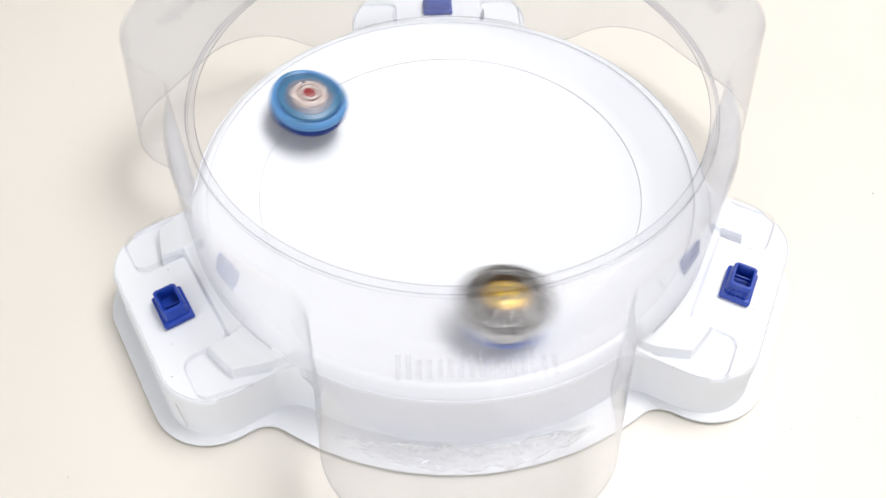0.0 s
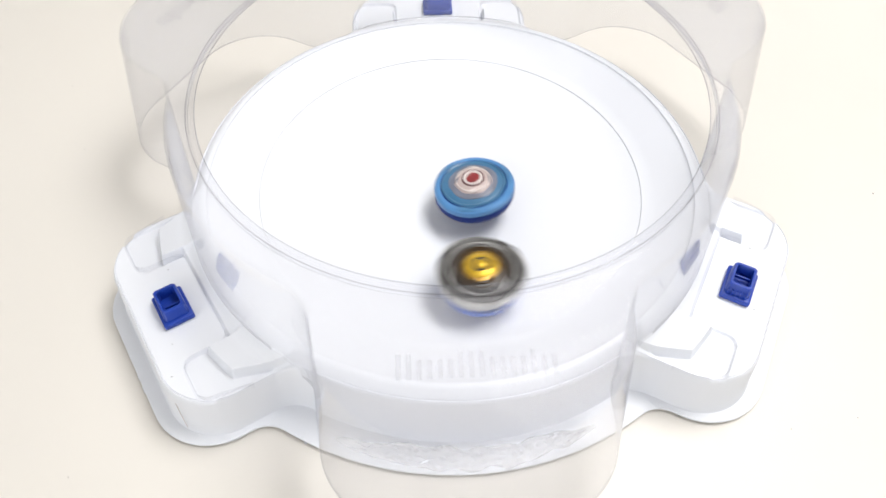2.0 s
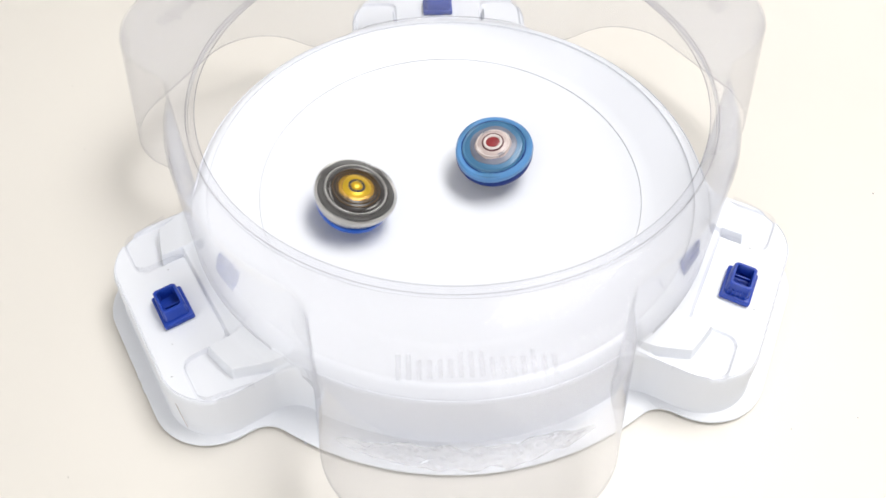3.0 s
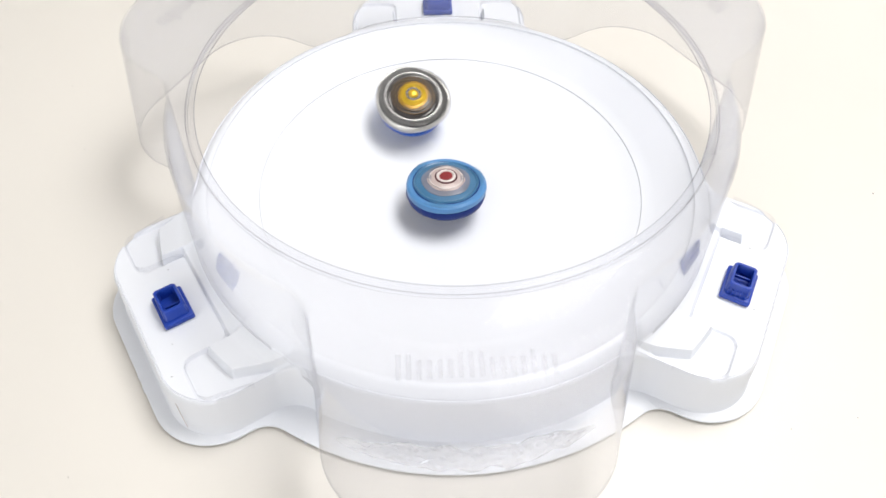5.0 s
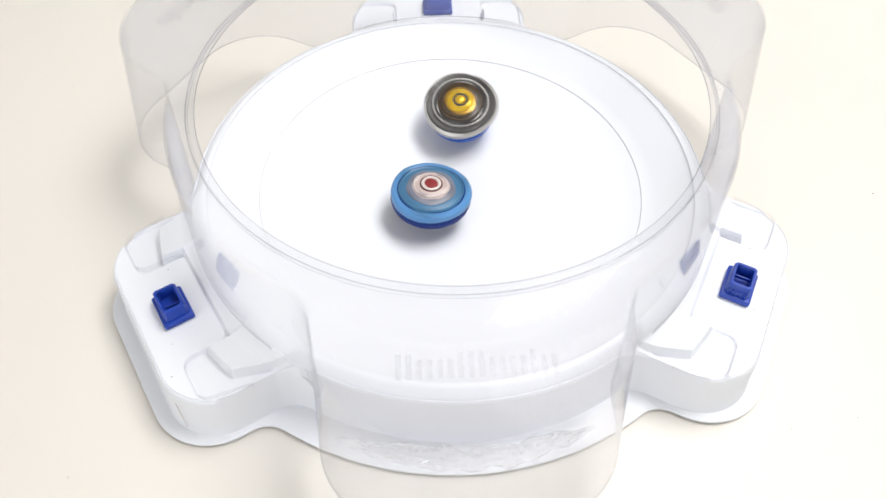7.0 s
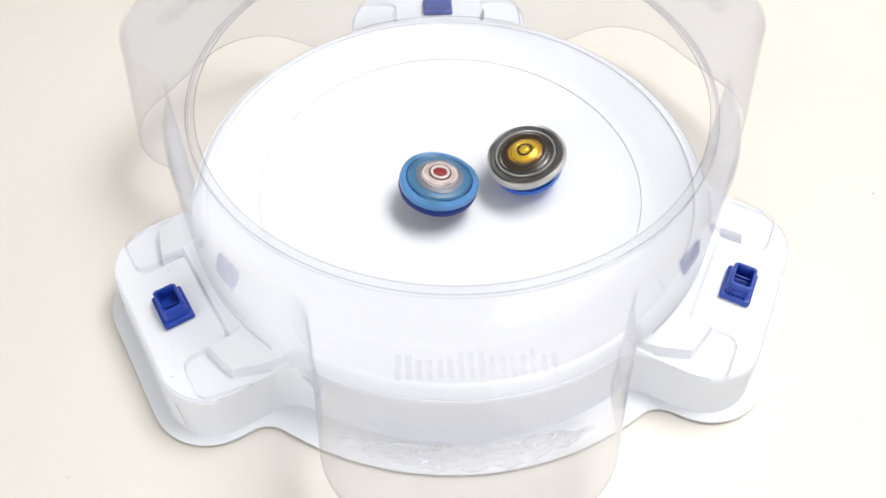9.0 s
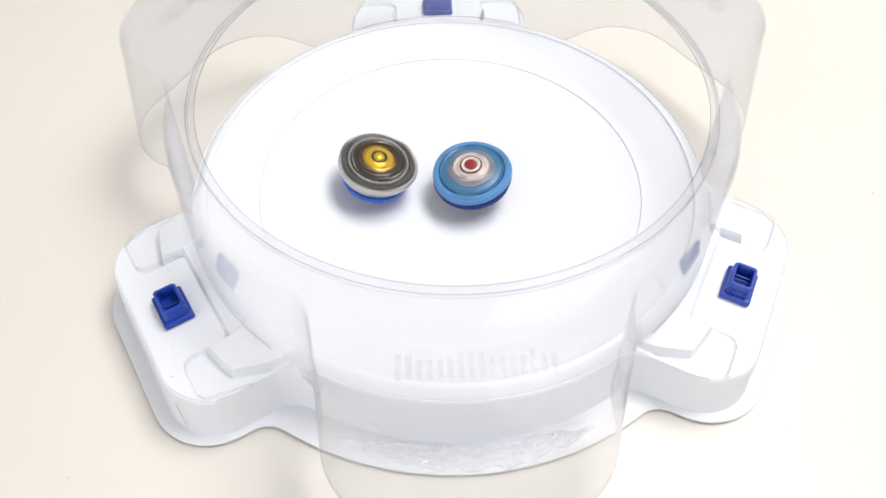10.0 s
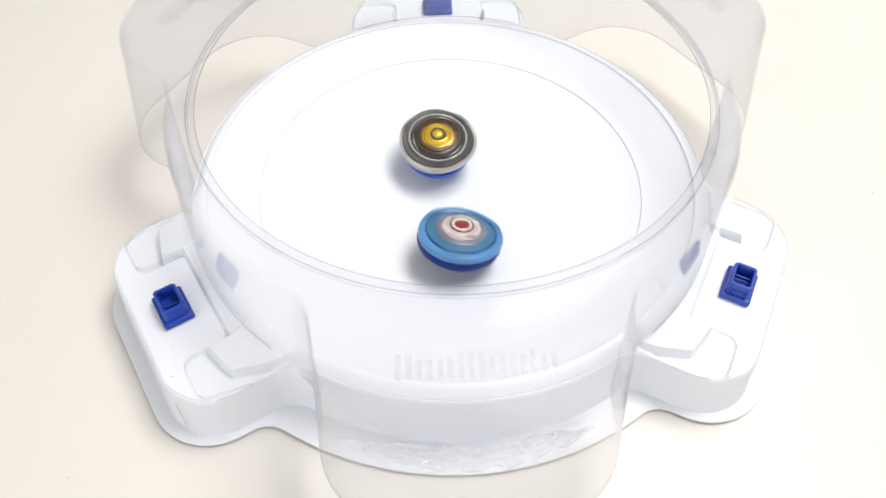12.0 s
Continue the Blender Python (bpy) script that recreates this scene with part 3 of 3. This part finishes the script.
def motions():
    walk(gold_top, [
        (0, on_bowl(0.0230, -0.1087, -0.02, 0.09)), (0.1, on_bowl(-0.0661, -0.1011, 0.06, 0.09)), (0.2, on_bowl(-0.1129, -0.0245, 0.10, 0.02)),
        (0.3, on_bowl(-0.0956, 0.0657, 0.08, -0.06)), (0.4, on_bowl(-0.0344, 0.1075, 0.03, -0.09)), (0.5, on_bowl(0.0350, 0.1066, -0.03, -0.09)),
        (0.6, on_bowl(0.0826, 0.0626, -0.07, -0.05)), (0.7, on_bowl(0.0946, -0.0056, -0.08, 0.00)), (0.8, on_bowl(0.0707, -0.0711, -0.06, 0.06)),
        (0.9, on_bowl(0.0233, -0.1064, -0.02, 0.09)), (1, on_bowl(-0.0297, -0.1087, 0.03, 0.09)), (1.1, on_bowl(-0.0802, -0.0672, 0.07, 0.06)),
        (1.2, on_bowl(-0.1026, -0.0067, 0.09, 0.01)), (1.3, on_bowl(-0.0930, 0.0522, 0.08, -0.04)), (1.4, on_bowl(-0.0595, 0.0891, 0.05, -0.08)),
        (1.5, on_bowl(-0.0060, 0.1050, 0.01, -0.09)), (1.6, on_bowl(0.0496, 0.0828, -0.04, -0.07)), (1.7, on_bowl(0.0867, 0.0334, -0.07, -0.03)),
        (1.8, on_bowl(0.0899, -0.0261, -0.08, 0.02)), (1.9, on_bowl(0.0578, -0.0720, -0.05, 0.06)), (2, on_bowl(0.0123, -0.0834, -0.01, 0.07)),
        (2.1, on_bowl(-0.0348, -0.0717, 0.03, 0.06)), (2.2, on_bowl(-0.0692, -0.0323, 0.06, 0.03)), (2.3, on_bowl(-0.0775, 0.0098, 0.15, -0.02)),
        (2.4, on_bowl(-0.0559, 0.0448, 0.17, -0.14)), (2.5, on_bowl(-0.0413, 0.0592, 0.18, -0.29)), (2.6, on_bowl(-0.0283, 0.0577, 0.12, -0.33)),
        (2.7, on_bowl(-0.0262, 0.0459, 0.11, -0.32)), (2.8, on_bowl(-0.0280, 0.0271, 0.12, -0.24)), (2.9, on_bowl(-0.0490, -0.0022, 0.20, -0.12)),
        (3, on_bowl(-0.0642, -0.0150, 0.25, -0.06)), (3.1, on_bowl(-0.0695, -0.0258, 0.30, -0.03)), (3.2, on_bowl(-0.0693, -0.0312, 0.30, 0.02)),
        (3.5, on_bowl(-0.0337, -0.0593, 0.14, 0.22)), (3.8, on_bowl(0.0208, -0.0568, -0.09, 0.24)), (4.1, on_bowl(0.0600, -0.0351, -0.26, 0.15)),
        (4.4, on_bowl(0.0529, 0.0163, -0.23, -0.07)), (4.6, on_bowl(0.0326, 0.0505, -0.14, -0.22)), (4.8, on_bowl(0.0137, 0.0720, -0.06, -0.31)),
        (4.9, on_bowl(-0.0056, 0.0745, 0.02, -0.32)), (5, on_bowl(-0.0241, 0.0713, 0.10, -0.30)), (5.1, on_bowl(-0.0387, 0.0632, 0.16, -0.27)),
        (5.2, on_bowl(-0.0493, 0.0476, 0.21, -0.20)), (5.3, on_bowl(-0.0575, 0.0290, 0.25, -0.12)), (5.4, on_bowl(-0.0598, 0.0092, 0.25, -0.04)),
        (5.5, on_bowl(-0.0579, -0.0115, 0.25, 0.05)), (5.6, on_bowl(-0.0523, -0.0301, 0.22, 0.13)), (5.7, on_bowl(-0.0436, -0.0454, 0.19, 0.19)),
        (5.8, on_bowl(-0.0303, -0.0542, 0.13, 0.23)), (5.9, on_bowl(-0.0126, -0.0569, 0.05, 0.24)), (6, on_bowl(0.0053, -0.0560, -0.02, 0.24)),
        (6.1, on_bowl(0.0231, -0.0483, -0.10, 0.21)), (6.2, on_bowl(0.0430, -0.0415, -0.18, 0.18)), (6.3, on_bowl(0.0552, -0.0347, -0.24, 0.15)),
        (6.4, on_bowl(0.0615, -0.0243, -0.26, 0.10)), (6.5, on_bowl(0.0579, -0.0085, -0.25, 0.04)), (6.6, on_bowl(0.0534, 0.0062, -0.23, -0.03)),
        (6.7, on_bowl(0.0431, 0.0235, -0.18, -0.10)), (6.8, on_bowl(0.0323, 0.0414, -0.14, -0.18)), (6.9, on_bowl(0.0225, 0.0565, -0.10, -0.24)),
        (7, on_bowl(0.0111, 0.0654, -0.05, -0.28)), (7.1, on_bowl(-0.0008, 0.0665, 0.00, -0.28)), (7.2, on_bowl(-0.0130, 0.0614, 0.06, -0.26)),
        (7.5, on_bowl(-0.0515, 0.0334, 0.22, -0.14)), (7.8, on_bowl(-0.0552, -0.0139, 0.24, 0.06)), (8, on_bowl(-0.0403, -0.0436, 0.17, 0.19)),
        (8.2, on_bowl(-0.0114, -0.0537, 0.05, 0.23)), (8.5, on_bowl(0.0355, -0.0415, -0.15, 0.18)), (8.65, on_bowl(0.0509, -0.0273, -0.22, 0.12)),
        (8.8, on_bowl(0.0560, -0.0082, -0.24, 0.03)), (8.9, on_bowl(0.0574, 0.0032, -0.24, -0.01)), (9, on_bowl(0.0536, 0.0123, -0.23, -0.05)),
        (9.1, on_bowl(0.0470, 0.0217, -0.20, -0.09)), (9.2, on_bowl(0.0355, 0.0344, -0.15, -0.15)), (9.3, on_bowl(0.0230, 0.0457, -0.10, -0.19)),
        (9.4, on_bowl(0.0103, 0.0516, -0.04, -0.22)), (9.5, on_bowl(-0.0052, 0.0555, 0.02, -0.24)), (9.6, on_bowl(-0.0188, 0.0529, 0.08, -0.23)),
        (9.7, on_bowl(-0.0296, 0.0446, 0.13, -0.19)), (9.8, on_bowl(-0.0413, 0.0342, 0.18, -0.15)), (9.9, on_bowl(-0.0483, 0.0228, 0.21, -0.10)),
        (10, on_bowl(-0.0500, 0.0101, 0.21, -0.04)), (10.1, on_bowl(-0.0464, -0.0033, 0.20, 0.01)), (10.2, on_bowl(-0.0425, -0.0174, 0.18, 0.07)),
        (10.3, on_bowl(-0.0357, -0.0286, 0.15, 0.12)), (10.4, on_bowl(-0.0252, -0.0415, 0.11, 0.18)), (10.5, on_bowl(-0.0134, -0.0482, 0.06, 0.21)),
        (10.6, on_bowl(0.0002, -0.0481, -0.00, 0.20)), (10.7, on_bowl(0.0155, -0.0448, -0.07, 0.19)), (10.8, on_bowl(0.0294, -0.0424, -0.13, 0.18)),
        (10.9, on_bowl(0.0411, -0.0329, -0.17, 0.14)), (11, on_bowl(0.0475, -0.0206, -0.20, 0.09)), (11.1, on_bowl(0.0554, -0.0067, -0.27, 0.03)),
        (11.2, on_bowl(0.0580, 0.0063, -0.32, -0.03)), (11.3, on_bowl(0.0525, 0.0226, -0.32, -0.14)), (11.4, on_bowl(0.0480, 0.0402, -0.34, -0.28)),
        (11.5, on_bowl(0.0432, 0.0519, -0.34, -0.41)), (11.6, on_bowl(0.0328, 0.0537, -0.27, -0.44)), (11.7, on_bowl(0.0231, 0.0471, -0.19, -0.39)),
        (11.8, on_bowl(0.0095, 0.0436, -0.06, -0.29)), (11.9, on_bowl(0.0001, 0.0358, -0.00, -0.19)), (12, on_bowl(-0.0076, 0.0341, 0.04, -0.16)),
    ])
    walk(blue_top, [
        (0, on_bowl(-0.0939, 0.0590, 0.21, -0.13)), (0.1, on_bowl(-0.0641, 0.0700, 0.15, -0.16)), (0.2, on_bowl(-0.0326, 0.0638, 0.07, -0.15)),
        (0.3, on_bowl(-0.0071, 0.0544, 0.02, -0.12)), (0.4, on_bowl(0.0078, 0.0249, -0.02, -0.06)), (0.5, on_bowl(0.0093, -0.0057, -0.02, 0.01)),
        (0.6, on_bowl(0.0020, -0.0332, -0.00, 0.08)), (0.7, on_bowl(-0.0123, -0.0482, 0.03, 0.11)), (0.8, on_bowl(-0.0238, -0.0481, 0.05, 0.11)),
        (0.9, on_bowl(-0.0304, -0.0442, 0.07, 0.10)), (1, on_bowl(-0.0295, -0.0354, 0.07, 0.08)), (1.1, on_bowl(-0.0254, -0.0229, 0.06, 0.05)),
        (1.2, on_bowl(-0.0138, -0.0141, 0.03, 0.03)), (1.3, on_bowl(-0.0025, -0.0086, 0.01, 0.02)), (1.4, on_bowl(0.0087, -0.0077, -0.02, 0.02)),
        (1.5, on_bowl(0.0173, -0.0079, -0.04, 0.02)), (1.6, on_bowl(0.0250, -0.0092, -0.06, 0.02)), (1.7, on_bowl(0.0299, -0.0114, -0.07, 0.03)),
        (1.8, on_bowl(0.0302, -0.0156, -0.07, 0.04)), (1.9, on_bowl(0.0249, -0.0200, -0.09, 0.06)), (2, on_bowl(0.0164, -0.0106, -0.11, 0.06)),
        (2.1, on_bowl(0.0058, -0.0019, -0.09, 0.01)), (2.2, on_bowl(0.0001, 0.0048, -0.08, -0.03)), (2.3, on_bowl(0.0007, 0.0158, -0.08, -0.08)),
        (2.4, on_bowl(0.0087, 0.0222, -0.10, -0.13)), (2.5, on_bowl(0.0350, 0.0295, -0.16, -0.14)), (2.6, on_bowl(0.0505, 0.0307, -0.19, -0.16)),
        (2.7, on_bowl(0.0470, 0.0262, -0.18, -0.14)), (2.8, on_bowl(0.0379, 0.0226, -0.16, -0.14)), (2.9, on_bowl(0.0341, 0.0238, -0.15, -0.15)),
        (3, on_bowl(0.0323, 0.0246, -0.15, -0.15)), (3.1, on_bowl(0.0263, 0.0225, -0.14, -0.14)), (3.2, on_bowl(0.0207, 0.0192, -0.12, -0.12)),
        (3.5, on_bowl(0.0077, 0.0185, -0.09, -0.09)), (3.9, on_bowl(-0.0077, 0.0111, -0.03, -0.04)), (4.3, on_bowl(-0.0140, 0.0004, 0.03, -0.00)),
        (4.6, on_bowl(-0.0124, -0.0068, 0.08, 0.05)), (4.8, on_bowl(-0.0093, -0.0097, 0.08, 0.12)), (4.9, on_bowl(-0.0069, -0.0102, 0.04, 0.13)),
        (5, on_bowl(-0.0034, -0.0104, 0.01, 0.14)), (5.1, on_bowl(-0.0004, -0.0099, -0.03, 0.14)), (5.2, on_bowl(0.0017, -0.0088, -0.06, 0.13)),
        (5.3, on_bowl(0.0052, -0.0073, -0.10, 0.10)), (5.4, on_bowl(0.0078, -0.0050, -0.12, 0.07)), (5.5, on_bowl(0.0089, -0.0017, -0.14, 0.02)),
        (5.6, on_bowl(0.0098, 0.0025, -0.14, -0.03)), (5.7, on_bowl(0.0103, 0.0037, -0.14, -0.06)), (5.8, on_bowl(0.0092, 0.0050, -0.12, -0.10)),
        (5.9, on_bowl(0.0073, 0.0079, -0.09, -0.14)), (6, on_bowl(0.0045, 0.0087, -0.05, -0.16)), (6.1, on_bowl(0.0007, 0.0089, 0.01, -0.17)),
        (6.2, on_bowl(-0.0051, 0.0085, 0.08, -0.14)), (6.3, on_bowl(-0.0094, 0.0071, 0.10, -0.12)), (6.4, on_bowl(-0.0129, 0.0050, 0.12, -0.09)),
        (6.5, on_bowl(-0.0154, 0.0019, 0.14, -0.06)), (6.6, on_bowl(-0.0168, -0.0010, 0.13, -0.02)), (6.7, on_bowl(-0.0165, -0.0044, 0.12, 0.02)),
        (6.8, on_bowl(-0.0168, -0.0080, 0.09, 0.05)), (6.9, on_bowl(-0.0156, -0.0118, 0.06, 0.06)), (7, on_bowl(-0.0136, -0.0142, 0.04, 0.06)),
        (7.1, on_bowl(-0.0111, -0.0147, 0.03, 0.07)), (7.2, on_bowl(-0.0072, -0.0151, 0.02, 0.09)), (7.5, on_bowl(0.0068, -0.0103, -0.09, 0.10)),
        (7.8, on_bowl(0.0145, -0.0005, -0.13, -0.01)), (8.1, on_bowl(0.0111, 0.0098, -0.07, -0.11)), (8.4, on_bowl(-0.0006, 0.0135, 0.05, -0.12)),
        (8.6, on_bowl(-0.0080, 0.0108, 0.11, -0.07)), (8.8, on_bowl(-0.0122, 0.0054, 0.13, -0.01)), (8.9, on_bowl(-0.0112, 0.0013, 0.13, 0.03)),
        (9, on_bowl(-0.0101, -0.0044, 0.12, 0.06)), (9.1, on_bowl(-0.0101, -0.0101, 0.09, 0.09)), (9.2, on_bowl(-0.0081, -0.0142, 0.05, 0.12)),
        (9.3, on_bowl(-0.0035, -0.0161, -0.00, 0.13)), (9.4, on_bowl(0.0010, -0.0172, -0.05, 0.12)), (9.5, on_bowl(0.0067, -0.0168, -0.09, 0.09)),
        (9.6, on_bowl(0.0101, -0.0123, -0.11, 0.07)), (9.7, on_bowl(0.0122, -0.0083, -0.12, 0.04)), (9.8, on_bowl(0.0159, -0.0030, -0.13, 0.00)),
        (9.9, on_bowl(0.0166, 0.0000, -0.13, -0.02)), (10, on_bowl(0.0163, 0.0040, -0.12, -0.05)), (10.1, on_bowl(0.0131, 0.0074, -0.10, -0.08)),
        (10.2, on_bowl(0.0107, 0.0121, -0.07, -0.11)), (10.3, on_bowl(0.0066, 0.0144, -0.04, -0.12)), (10.4, on_bowl(0.0021, 0.0157, 0.01, -0.13)),
        (10.5, on_bowl(-0.0022, 0.0158, 0.04, -0.12)), (10.6, on_bowl(-0.0061, 0.0126, 0.08, -0.10)), (10.7, on_bowl(-0.0103, 0.0088, 0.11, -0.07)),
        (10.8, on_bowl(-0.0137, 0.0051, 0.13, -0.03)), (10.9, on_bowl(-0.0147, -0.0002, 0.13, 0.01)), (11, on_bowl(-0.0126, -0.0050, 0.12, 0.04)),
        (11.1, on_bowl(-0.0159, -0.0084, 0.11, 0.07)), (11.2, on_bowl(-0.0145, -0.0103, 0.10, 0.08)), (11.3, on_bowl(-0.0141, -0.0147, 0.08, 0.10)),
        (11.4, on_bowl(-0.0162, -0.0194, 0.06, 0.11)), (11.5, on_bowl(-0.0147, -0.0219, 0.05, 0.12)), (11.6, on_bowl(-0.0124, -0.0212, 0.04, 0.12)),
        (11.7, on_bowl(-0.0098, -0.0220, 0.03, 0.11)), (11.8, on_bowl(-0.0062, -0.0292, 0.03, 0.12)), (11.9, on_bowl(-0.0041, -0.0389, 0.06, 0.14)),
        (12, on_bowl(-0.0002, -0.0547, 0.14, 0.24)),
    ])
    turning = [(i / 30, pose(0, 0, 0, 0, 0, 88 * i)) for i in range(361)]
    walk(gold_rotor, turning)
    walk(blue_rotor, turning)


motions()
